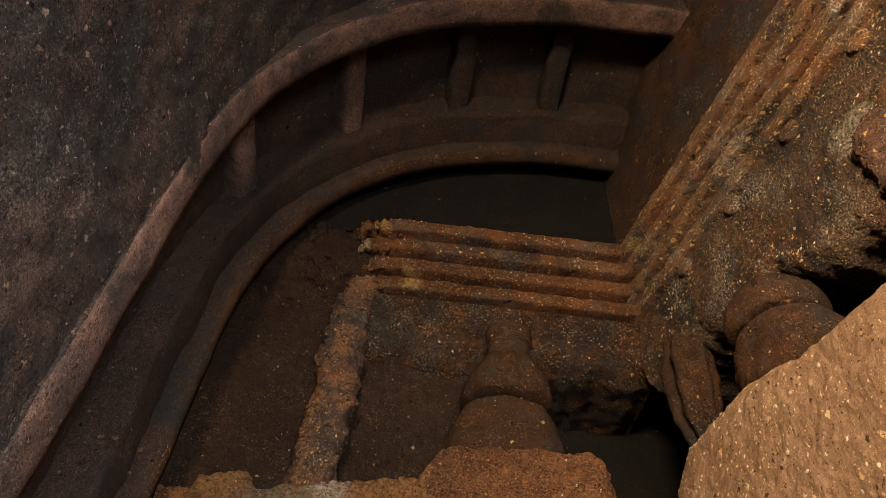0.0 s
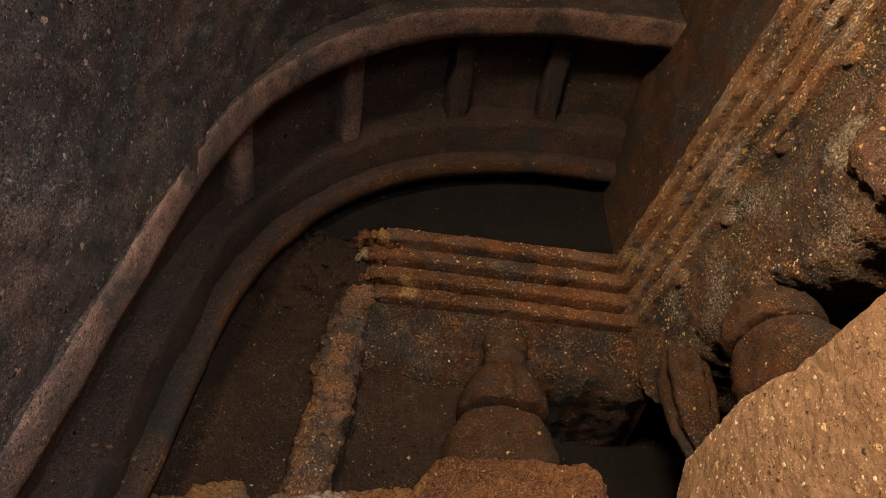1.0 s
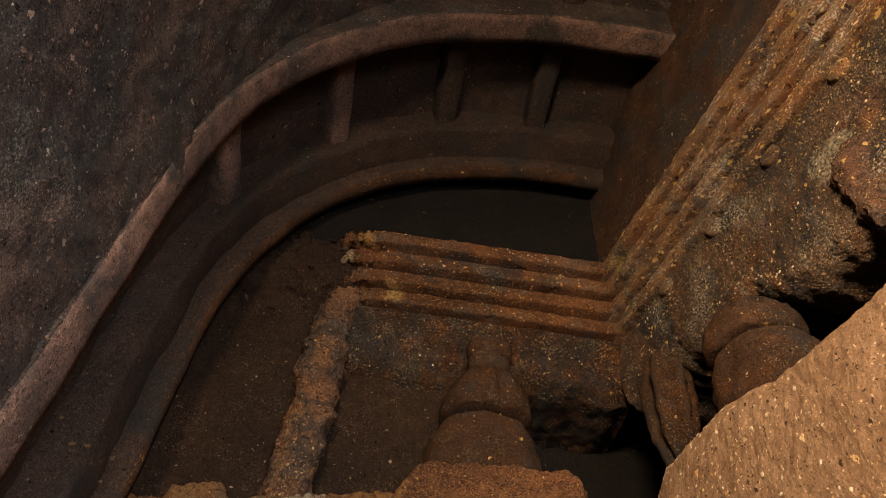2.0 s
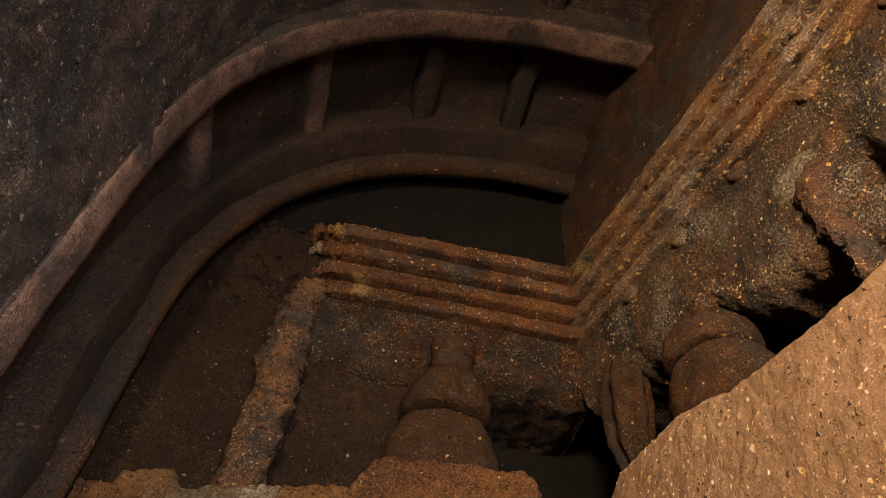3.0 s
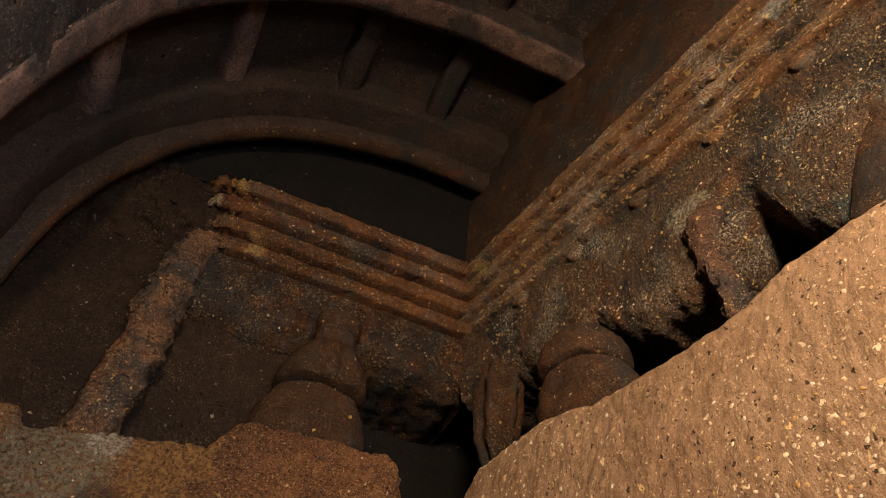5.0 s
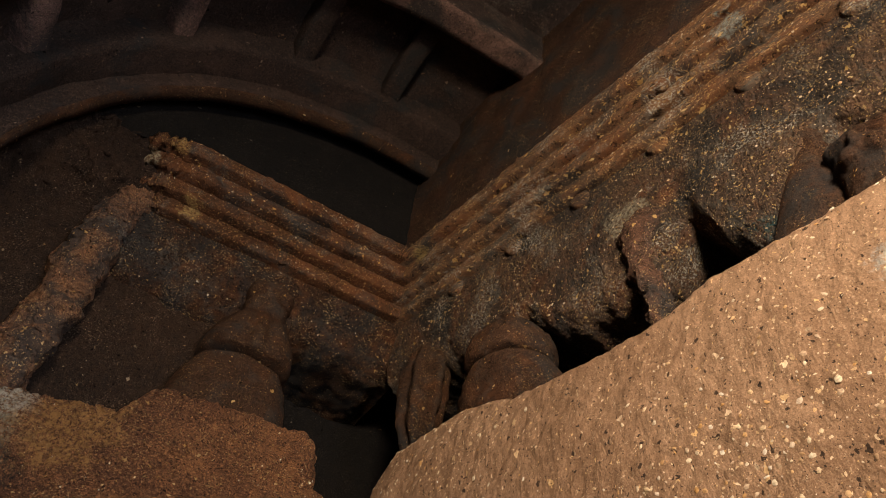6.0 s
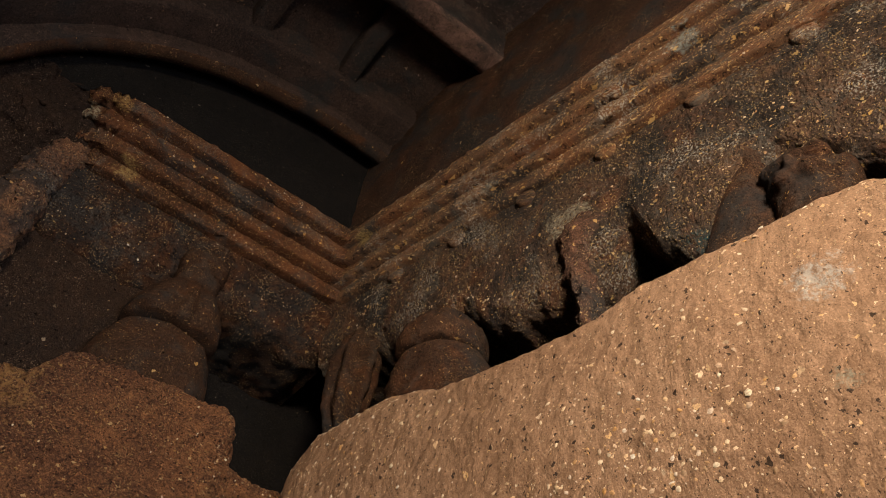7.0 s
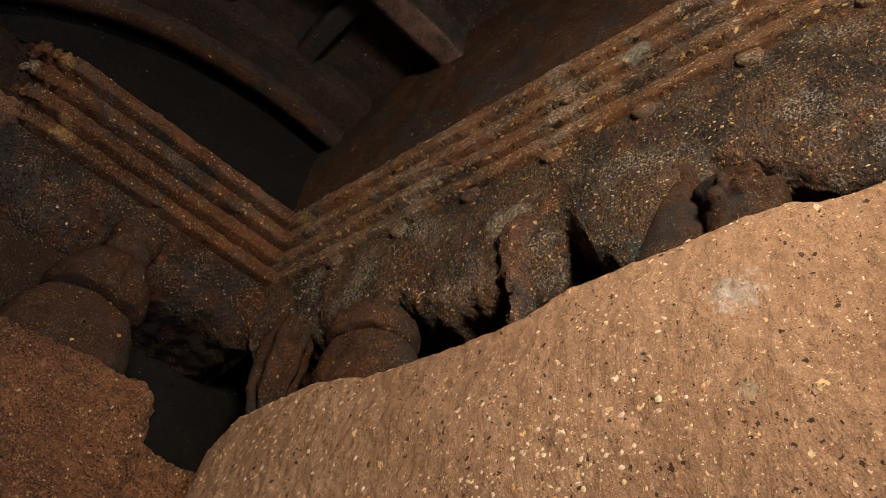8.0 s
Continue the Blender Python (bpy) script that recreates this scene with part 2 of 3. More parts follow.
def swept(profile, path, step, size, scale, seed, bend=None, wear=0.0):
    """Sweep a closed profile of (out, up) along straight plan stations path(s) -> (origin, out direction), s from 0 to 1."""
    length = (path(1)[0] - path(0)[0]).length
    n = max(2, int(length / step))
    pts = []
    for (a, b), (c, d) in zip(profile, profile[1:] + profile[:1]):
        k = max(1, int(math.hypot(c - a, d - b) / step))
        pts += [(a + (c - a) * i / k, b + (d - b) * i / k) for i in range(k)]

    def place(u, v):
        o, out = path(u)
        a, b = pts[int(round(v * len(pts))) % len(pts)]
        p = o + out * a + Vector((0, 0, b))
        return p + rough(p, size, scale, seed) + (bend(p) if bend else Vector((0, 0, 0)))

    bm = sheet(n, len(pts), place, closed=True)
    bmesh.ops.recalc_face_normals(bm, faces=bm.faces)
    return bm


def clast_field(place, count, us, vs, small, big, seed, material, cluster=0.0):
    """Pale stones that stand a little proud of the sheet place(u, v): many small angular lumps joined into one mesh."""
    rng = random.Random(seed)
    base = bmesh.new()
    bmesh.ops.create_icosphere(base, subdivisions=1, radius=1.0)
    ball = [v.co.copy() for v in base.verts]
    tris = [[v.index for v in f.verts] for f in base.faces]
    base.free()
    verts, faces = [], []
    while count:
        u, v = rng.uniform(*us), rng.uniform(*vs)
        p = place(u, v)
        if cluster and noise.noise(p * cluster * 1.3 + Vector((seed, 0, 0))) < rng.uniform(-0.35, 0.45):
            continue
        count -= 1
        du, dv = place(u + 0.004, v) - place(u - 0.004, v), place(u, v + 0.01) - place(u, v - 0.01)
        n = du.cross(dv).normalized()
        a = rng.uniform(0, math.pi)
        t = (du.normalized() * math.cos(a) + n.cross(du).normalized() * math.sin(a)).normalized()
        r = small + (big - small) * rng.random() ** 2.5
        frame_m = Matrix((t, n.cross(t), n)).transposed()
        k0 = len(verts)
        stretch = rng.uniform(0.5, 0.95)
        for c in ball:
            j = rng.uniform(0.65, 1.2)
            verts.append(p + frame_m @ Vector((c.x * r * j, c.y * r * stretch * j, c.z * r * 0.24)))
        faces += [[k0 + i for i in f] for f in tris]
    mesh = bpy.data.meshes.new("clasts")
    mesh.from_pydata(verts, [], faces)
    mesh.materials.append(material)
    return tagged(new("clasts", mesh), "pale angular stones set in the rock face", kind="stuff")


def empty(name, at, label, category, kind="", group=""):
    ob = new(name)
    ob.location = at
    return tagged(ob, label, category, group, kind)


def adopt(parent, *obs):
    for ob in obs:
        ob.parent = parent
        ob.matrix_parent_inverse = Matrix.Translation(-parent.location)


# ---------------------------------------------------------------- plan
ANGLE = math.atan(0.205)                       # the side wall leans out of square by so much
U = Vector((math.sin(ANGLE), -math.cos(ANGLE), 0))   # along the side wall, from the corner to the open front
N = Vector((-math.cos(ANGLE), -math.sin(ANGLE), 0))  # out of the side wall into the hall
CORNER = Vector((1.59, 4.13, 0))               # where the two top mouldings meet
FRONT = 7.2                                    # length of the side wall
Z_TOP, RISER = 6.455, 0.142
TREAD_FAR, TREAD_SIDE = 0.112, 0.082
FAR = Vector((0, -1, 0))


def interp(table, x):
    for (a, b), (c, d) in zip(table, table[1:]):
        if x <= c:
            return b + (d - b) * max(0.0, min(1.0, (x - a) / (c - a)))
    return table[-1][1]


def far_path(back, x0=-0.86):
    """Stations along the far wall, set back by so much, to the mitre with the side wall set back in proportion."""
    side = back * TREAD_SIDE / TREAD_FAR
    y = CORNER.y + back
    x1 = CORNER.x - back * 0.205 + side * 1.02 + 0.16
    return lambda s: (Vector((x0 + (x1 - x0) * s, y, 0)), FAR)


def side_path(back):
    far = back * TREAD_FAR / TREAD_SIDE
    y = CORNER.y + far
    o = Vector((CORNER.x - far * 0.205 + back * 1.02, y, 0))
    return lambda s: (o + U * (-0.16 + FRONT * s), N)


# ---------------------------------------------------------------- floor and lower walls
bm = sheet(40, 40, lambda u, v: Vector((-3.2 + 8 * u, -5.2 + 13 * v, 0)) + Vector((0, 0, rough((u * 8, v * 13, 0), 0.02, 1.5).z)))
tagged(part("floor", bm, FLOOR), "worn uneven rock-cut floor of brown stone", "floor", kind="structure")

PARAPET_TOP = [(-0.4, 3.9), (0.0, 4.0), (0.12, 4.08), (0.37, 4.26), (1.04, 4.31), (1.3, 4.26), (1.47, 4.17), (2.13, 4.15), (2.6, 4.18),
               (2.84, 4.28), (3.16, 4.28), (3.73, 4.31), (3.95, 4.3), (4.05, 4.22), (4.32, 4.19), (5.5, 4.2), (7.4, 4.2)]
P0 = Vector((1.70, 4.3, 0))


def parapet_side(u, v):
    s = -0.35 + 5.9 * u
    top = interp(PARAPET_TOP, s)
    # v: up the face, over the rounded lip, then down behind
    if v < 0.8:
        z, out = 1.2 + (top - 0.1 - 1.2) * (v / 0.8), 0.0
    elif v < 0.9:
        a = (v - 0.8) / 0.1 * math.pi / 2
        z, out = top - 0.1 + 0.1 * math.sin(a), -0.14 * (1 - math.cos(a))
    else:
        z, out = top - 0.6 * ((v - 0.9) / 0.1) ** 2, -0.14 - 0.3 * (v - 0.9) / 0.1
    # the end at the corner turns back in a round
    turn = max(0.0, 0.35 - s)
    out -= 0.55 * turn * turn / 0.55
    out += 0.05 * math.sin(z * 2.2) + 0.03 * noise.noise(Vector((s * 1.1, z * 1.1, 3)))
    p = P0 + U * s + N * out + Vector((0, 0, z))
    return p + rough(p, 0.012, 5.0, 1) + rough(p, 0.008, 22.0, 2, 2)


side_low = part("parapet", sheet(360, 200, parapet_side), ORANGE)
adopt(side_low, clast_field(parapet_side, 1900, (0.03, 0.98), (0.45, 0.84), 0.0035, 0.018, 401, CLAST, 0.5))
tagged(side_low, "bare orange volcanic stone parapet with pale clasts and pits", "parapet", kind="structure")

BLOCK_TOP = [(-2.2, 3.7), (-1.55, 3.78), (-1.5, 3.86), (-1.2, 3.92), (-1.1, 3.8), (-1.03, 3.8), (-0.75, 3.9), (-0.41, 3.98), (-0.1, 3.98), (0.0, 3.97),
             (0.04, 4.05), (0.13, 4.2), (0.2, 4.24), (1.2, 4.31), (1.28, 4.26), (1.34, 4.1), (1.38, 3.98), (1.5, 3.95), (2.0, 3.95)]


def parapet_far(u, v):
    x = -2.1 + 4.1 * u
    top = interp(BLOCK_TOP, x)
    if v < 0.72:
        z, y = 2.2 + (top - 0.07 - 2.2) * (v / 0.72), 0.0
    elif v < 0.86:
        a = (v - 0.72) / 0.14 * math.pi / 2
        z, y = top - 0.07 + 0.07 * math.sin(a), 0.1 * (1 - math.cos(a))
    else:
        z, y = top - 0.5 * ((v - 0.86) / 0.14) ** 2, 0.1 + 0.3 * (v - 0.86) / 0.14
    y += 0.05 * noise.noise(Vector((x * 1.3, z * 1.3, 9)))
    if x < 0.0:
        y += 0.12 * min(1.0, -x * 3)
    if x > 1.25:
        y += 0.1 * min(1.0, (x - 1.25) * 5)
    p = Vector((x, 4.27 + y, z))
    return p + rough(p, 0.022, 6.0, 3) + rough(p, 0.017, 22.0, 4, 3) + rough(p, 0.011, 52.0, 6, 2)


far_low = part("parapet", sheet(400, 190, parapet_far), RUST)
adopt(far_low, clast_field(parapet_far, 420, (0.15, 0.98), (0.45, 0.8), 0.003, 0.012, 402, CLAST, 1.0))
tagged(far_low, "broken low rock parapet with a square block and whitish stain", "parapet", kind="structure")

# ---------------------------------------------------------------- walls with mouldings


def worn(p):
    """Heavier wear at the broken end of the mouldings, and small knocks all along."""
    k = max(0.0, min(1.0, (-0.35 - p.x) / 0.5)) if p.y > 4.0 else 0.0
    chip = max(0.0, noise.noise(p * 9.0) - 0.25) * 0.06
    return rough(p, 0.055 * k + 0.008 + chip, 13.0 - 6.0 * k, 5, 3) + Vector((0, 0.1 * k * k, 0))


def wall_with_mouldings(name, label, path, tread, material, seed, count):
    thing = empty(name, (0, 0, 0), label, "wall", kind="structure")
    for k in range(4):
        zt, zb = Z_TOP - RISER * k, Z_TOP - RISER * (k + 1)
        profile = [(-0.024, zb), (-0.008, zb + 0.005), (-0.002, zb + 0.016), (0.0, zb + 0.036), (0.0, zt - 0.022), (-0.005, zt - 0.006), (-0.016, zt + 0.002), (-0.5 + tread * k, zt + 0.002), (-0.5 + tread * k, zb)]
        adopt(thing, part("moulding", swept(profile, path(tread * k), 0.024, 0.006, 5.0, seed + k, bend=worn), material))

        def face(u, v, at=path(tread * k), zb=zb, zt=zt):
            o, out = at(u)
            p = o + Vector((0, 0, zb + 0.012 + (zt - zb - 0.024) * v))
            return p + rough(p, 0.006, 5.0, seed + k) + worn(p)

        adopt(thing, clast_field(face, count, (0.03, 0.8), (0.0, 1.0), 0.003, 0.012, 500 + seed + k, CLAST, 1.6))
    return thing


def frieze(path, low, seed, material, curl, drop):
    """The plain band under the mouldings, worn round at its foot, where it rolls back over the hollow. low(s) gives its lower edge."""
    zt = Z_TOP - 4 * RISER + 0.01

    def place(u, v):
        o, out = path(u)
        s = (o - path(0)[0]).length
        zb = low(s) + 0.06 * noise.noise(Vector((s * 3, seed, 0))) + 0.03 * noise.noise(Vector((s * 9, seed, 4)))
        turn_at = zb + drop
        if v < 0.4:
            w = v / 0.4
            z, a = zt + (turn_at - zt) * w, -0.35 * curl * w * w
        elif v < 0.75:
            # the lower edge rolls back into the hollow
            w = (v - 0.4) / 0.35 * math.pi / 2
            z, a = turn_at - drop * math.sin(w), -0.35 * curl - curl * (1 - math.cos(w))
        else:
            w = (v - 0.75) / 0.25
            z, a = zb + 0.02 * w, -1.35 * curl - 0.9 * w
        p = o + out * a + Vector((0, 0, z))
        r = rough(p, 0.02, 5.0, seed) + rough(p, 0.012, 18.0, seed + 3, 2)
        return p + r * min(1.0, 0.3 + v * 2)

    n = int((path(1)[0] - path(0)[0]).length / 0.025)
    bm = sheet(n, 80, place)
    bmesh.ops.recalc_face_normals(bm, faces=bm.faces)
    ob = part("frieze", bm, material)
    return ob, place


north = wall_with_mouldings("wall_north", "far rock wall with four stepped mouldings over a plain band", lambda b: far_path(b), TREAD_FAR, BROWN, 11, 70)
east = wall_with_mouldings("wall_east", "side rock wall with four stepped mouldings and round bosses", lambda b: side_path(b), TREAD_SIDE, BANDED, 21, 420)
FAR_LOW = [(0, 5.35), (0.3, 5.22), (0.9, 5.2), (1.2, 5.32), (1.6, 5.36), (2.1, 5.42), (2.8, 5.42)]
SIDE_LOW = [(0, 5.3), (0.5, 5.2), (0.75, 5.2), (1.2, 5.08), (1.5, 4.85), (2.0, 4.75), (2.35, 4.8), (2.5, 4.95), (2.62, 5.15), (2.72, 5.0), (2.85, 4.7),
            (3.1, 4.5), (3.3, 4.6), (3.6, 5.05), (3.9, 4.75), (4.1, 4.55), (4.4, 4.42), (7.4, 4.4)]
for wall, made, count, reach in ((north, frieze(far_path(TREAD_FAR * 4, -0.8), lambda s: interp(FAR_LOW, s), 31, SOOTED, 0.3, 0.26), 110, (0.0, 1.0)),
                                 (east, frieze(side_path(TREAD_SIDE * 4), lambda s: interp(SIDE_LOW, s - 0.46), 41, STAINED, 0.2, 0.2), 900, (0.0, 0.8))):
    adopt(wall, made[0], clast_field(made[1], count, reach, (0.02, 0.55), 0.003, 0.014, 300 + count, CLAST, 1.7))


def worn_wall(u, v):
    """Eroded, sooted rock between the arch's leg and the end of the mouldings, its shade put into the dark base colour;
    it sinks back towards the ledge.
    """
    x = -2.15 + 1.5 * u
    z = 3.6 + 2.95 * v
    high = max(0.0, min(1.0, (z - 5.3 - 0.4 * u) / 0.6))
    y = 4.72 - 0.42 * high * high * (3 - 2 * high) - 0.5 * max(0.0, 0.45 - u) ** 1.5
    p = Vector((x, y, z))
    return p + rough(p, 0.03 + 0.05 * high, 4.5, 33) + rough(p, 0.008 + 0.02 * high, 16.0, 34, 3)


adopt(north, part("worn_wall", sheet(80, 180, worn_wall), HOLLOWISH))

# bosses, one every 0.71 m under the mouldings of the side wall
bo, _ = side_path(TREAD_SIDE * 4)(0)
for k in range(7):
    c = bo + U * (0.97 + 0.70 * k) + N * 0.012 + Vector((0, 0, 5.85))

    def cap(u, v, c=c, k=k):
        a, r = v * 2 * math.pi, math.sin(u * math.pi / 2)
        h = 0.032 * math.cos(u * math.pi / 2) ** 0.5
        p = c + U * (0.085 * r * math.cos(a)) + N * (h if u < 1 else -0.09) + Vector((0, 0, 0.08 * r * math.sin(a)))
        return p + rough(p, 0.008, 12.0, 50 + k)

    bm = sheet(8, 20, lambda u, v: cap(1 - u, v), closed=True)
    bmesh.ops.recalc_face_normals(bm, faces=bm.faces)
    adopt(east, part("boss", bm, BANDED))


def upper(path_pt, z0, z1, lean, length, seed, mat, step=0.06, out=None):
    def place(u, v):
        o = path_pt(u)
        z = z0 + (z1 - z0) * v
        p = o + out * (lean * v) + Vector((0, 0, z))
        return p + rough(p, 0.025, 2.5, seed) + rough(p, 0.01, 14, seed, 2)
    return sheet(int(length / step), int((z1 - z0) / step), place)


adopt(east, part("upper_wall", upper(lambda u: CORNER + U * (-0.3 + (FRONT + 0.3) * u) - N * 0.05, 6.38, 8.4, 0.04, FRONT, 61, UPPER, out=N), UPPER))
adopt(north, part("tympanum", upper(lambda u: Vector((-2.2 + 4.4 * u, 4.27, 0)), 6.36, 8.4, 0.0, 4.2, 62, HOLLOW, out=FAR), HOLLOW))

# ---------------------------------------------------------------- vault: ribs, purlins, shell
NEAR_ARCH = (1.38, 4.7, 2.97, 3.2)             # centre x and z, half width and rise of the section at the near rib
FAR_ARCH = (1.3, 4.6, 2.92, 2.93)              # the same at the far rib: the vault sinks towards its end
POWER = 2.3


def arch(w, off=0.0, y=2.73):
    """A point (x, z) of the vault's section at y: w from 0 at the foot of the leg to 1 past the crown; off: outwards."""
    k = max(0.0, min(1.0, (y - 2.73) / 1.35))
    cx, cz, ra, rb = (a + (b - a) * k for a, b in zip(NEAR_ARCH, FAR_ARCH))
    leg, curve = 3.6, 4.6
    d = w * (leg + curve)
    if d < leg:
        return cx - ra - off, cz - leg + d
    a = (d - leg) / curve * math.pi / 2 * 1.02
    ca, sa = math.cos(a), math.sin(a)
    k = (abs(ca) ** POWER + abs(sa) ** POWER) ** (-1 / POWER)
    return cx - (ra + off) * k * ca, cz + (rb + off) * k * sa


def rib(y0, y1, deep, seed, foot=0.0, wear=0.012, proud=0.0, material=None):
    ring = [(y0, proud), ((y0 + y1) / 2, proud - 0.012), (y1, proud), (y1, deep), (y0, deep)]
    pts = []
    for (a, b), (c, d) in zip(ring, ring[1:] + ring[:1]):
        k = max(1, int(math.hypot(c - a, d - b) / 0.05))
        pts += [(a + (c - a) * i / k, b + (d - b) * i / k) for i in range(k)]

    def place(u, v):
        y, off = pts[int(round(v * len(pts))) % len(pts)]
        x, z = arch(foot + u * (1.12 - foot), off, y)
        p = Vector((x, y, z))
        return p + rough(p, wear, 1.8, seed) + rough(p, wear * 0.5, 11.0, seed, 3)

    bm = sheet(160, len(pts), place, closed=True)
    bmesh.ops.recalc_face_normals(bm, faces=bm.faces)
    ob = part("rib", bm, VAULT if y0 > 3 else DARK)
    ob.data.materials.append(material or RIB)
    # Inner faces get the lighter rock: bounced light on soffits put into colour.
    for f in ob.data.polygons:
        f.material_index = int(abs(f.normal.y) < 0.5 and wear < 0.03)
    return ob


def shell(y0, y1, off, seed, material, foot=None):
    def place(u, v):
        y = y0 + (y1 - y0) * v
        x, z = arch(u * 1.14, off if foot is None else foot + (off - foot) * max(0.0, min(1.0, (u * 1.14 - 0.52) / 0.36)) ** 1.4, y)
        p = Vector((x, y, z))
        return p + rough(p, 0.04, 1.2, seed) + rough(p, 0.016, 9.0, seed, 4)
    ob = part("vault_shell", sheet(300, int((y1 - y0) / 0.035), place), material)
    if foot is not None:
        adopt(vault, clast_field(place, 420, (0.2, 0.62), (0.72, 0.98), 0.004, 0.026, 403, RIB, 1.2))
    return ob


vault = empty("ceiling", (0, 0, 0), "sooty rock-cut vault with carved ribs and purlins, shade coloured in", "ceiling", kind="structure")
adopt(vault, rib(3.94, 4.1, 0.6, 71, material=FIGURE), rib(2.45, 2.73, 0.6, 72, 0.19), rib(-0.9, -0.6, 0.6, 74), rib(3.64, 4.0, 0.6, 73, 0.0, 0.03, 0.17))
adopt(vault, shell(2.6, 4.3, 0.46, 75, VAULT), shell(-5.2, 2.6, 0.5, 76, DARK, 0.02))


def purlin(w, y0, y1, o0, o1, seed, material):
    """A beam along the vault, square in section, that follows its fall."""
    def section(y):
        x0, z0 = arch(w, o0, y)
        x1, z1 = arch(w, o1, y)
        inner, outer = Vector((x0, y, z0)), Vector((x1, y, z1))
        r = (outer - inner).normalized()
        t = Vector((r.z, 0, -r.x)) * 0.105
        ring = [inner - t * 0.85, inner - t * 0.85, inner + t * 0.85, inner + t, outer + t, outer - t]
        ring[0] = inner - t + r * 0.03
        ring[3] = inner + t + r * 0.03
        return [ring[i].lerp(ring[(i + 1) % 6], j / 3) for i in range(6) for j in range(3)]

    def place(u, v):
        p = section(y0 + (y1 - y0) * u)[int(round(v * 18)) % 18]
        return p + rough(p, 0.014, 5.0, seed) + rough(p, 0.006, 17.0, seed, 2)

    bm = sheet(int((y1 - y0) / 0.04), 18, place, closed=True)
    bmesh.ops.recalc_face_normals(bm, faces=bm.faces)
    return part("purlin", bm, material)


# Weaker light near the crown is put into the last two purlins' colour.
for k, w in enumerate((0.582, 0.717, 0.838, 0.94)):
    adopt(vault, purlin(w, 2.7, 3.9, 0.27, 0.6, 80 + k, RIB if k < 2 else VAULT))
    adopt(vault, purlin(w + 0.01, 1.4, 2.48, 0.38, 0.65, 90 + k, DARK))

# ---------------------------------------------------------------- the hollow behind the parapets, and the walls out of view


def plain(name, a, b, c, label, mat, category="wall", n=24, size=0.05, seed=100, parent=None):
    """A rough sheet of rock from corner a along to b and up to c."""
    a, b, c = Vector(a), Vector(b), Vector(c)

    def place(u, v):
        p = a + (b - a) * u + (c - a) * v
        return p + rough(p, size, 1.5, seed)
    return tagged(part(name, sheet(n, n, place), mat), label, category, kind="structure")


plain("wall_hollow_back", (-2.2, 5.75, 3.5), (3.1, 5.75, 3.5), (-2.2, 5.7, 6.7), "back wall of the hollow behind the figures, blackened for shade", HOLLOW, n=70)
plain("wall_niche", (-0.75, 4.95, 3.6), (0.3, 5.0, 3.6), (-0.75, 4.8, 5.6), "brown back wall of the niche beside the post, darkened for shade", HOLLOWISH, n=40, size=0.04, seed=112)
plain("wall_hollow_side", (2.5, 5.9, 3.5), (4.36, -3.3, 3.5), (2.5, 5.9, 6.7), "side wall of the hollow behind the figures, blackened for shade", HOLLOW, n=90, seed=101)
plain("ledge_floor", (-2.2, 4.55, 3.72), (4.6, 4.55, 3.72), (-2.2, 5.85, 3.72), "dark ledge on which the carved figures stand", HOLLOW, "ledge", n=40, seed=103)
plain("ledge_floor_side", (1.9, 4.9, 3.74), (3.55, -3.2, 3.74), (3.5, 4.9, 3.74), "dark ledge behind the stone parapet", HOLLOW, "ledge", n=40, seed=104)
# Unseen sheets added to keep sky light out of the hollow.
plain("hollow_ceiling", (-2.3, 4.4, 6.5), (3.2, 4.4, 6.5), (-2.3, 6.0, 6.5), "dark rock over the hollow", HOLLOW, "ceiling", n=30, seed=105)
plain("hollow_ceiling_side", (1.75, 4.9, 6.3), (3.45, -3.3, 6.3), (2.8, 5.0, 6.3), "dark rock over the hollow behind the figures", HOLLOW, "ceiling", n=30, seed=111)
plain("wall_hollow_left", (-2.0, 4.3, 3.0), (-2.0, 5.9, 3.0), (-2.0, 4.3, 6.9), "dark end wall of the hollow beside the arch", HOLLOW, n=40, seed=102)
plain("wall_west", (-2.0, 5.0, 0), (-2.0, -5.2, 0), (-2.0, 5.0, 2.6), "rough dark rock wall under the vault", DARK, n=60, seed=106)
plain("wall_low_north", (-2.1, 4.36, -0.05), (2.0, 4.36, -0.05), (-2.1, 4.36, 2.6), "rough brown rock wall below the parapet", BROWN, n=40, seed=107)
plain("wall_low_east", (1.69, 4.5, -0.05), (3.5, -4.9, -0.05), (1.69, 4.5, 1.6), "rough brown rock wall below the parapet", BROWN, n=50, seed=108)
# South walls are unseen, added to frame the opening assumed for the lamps.
plain("wall_south_left", (-3.2, -3.15, 0), (-1.7, -3.15, 0), (-3.2, -3.15, 8.6), "unseen rough rock jamb added beside the assumed open front", DARK, n=20, seed=109)
plain("wall_south_over", (-3.2, -3.15, 6.3), (4.8, -3.15, 6.3), (-3.2, -3.15, 8.6), "unseen rough rock added over the assumed open front", DARK, n=30, seed=110)

# ---------------------------------------------------------------- carved figures


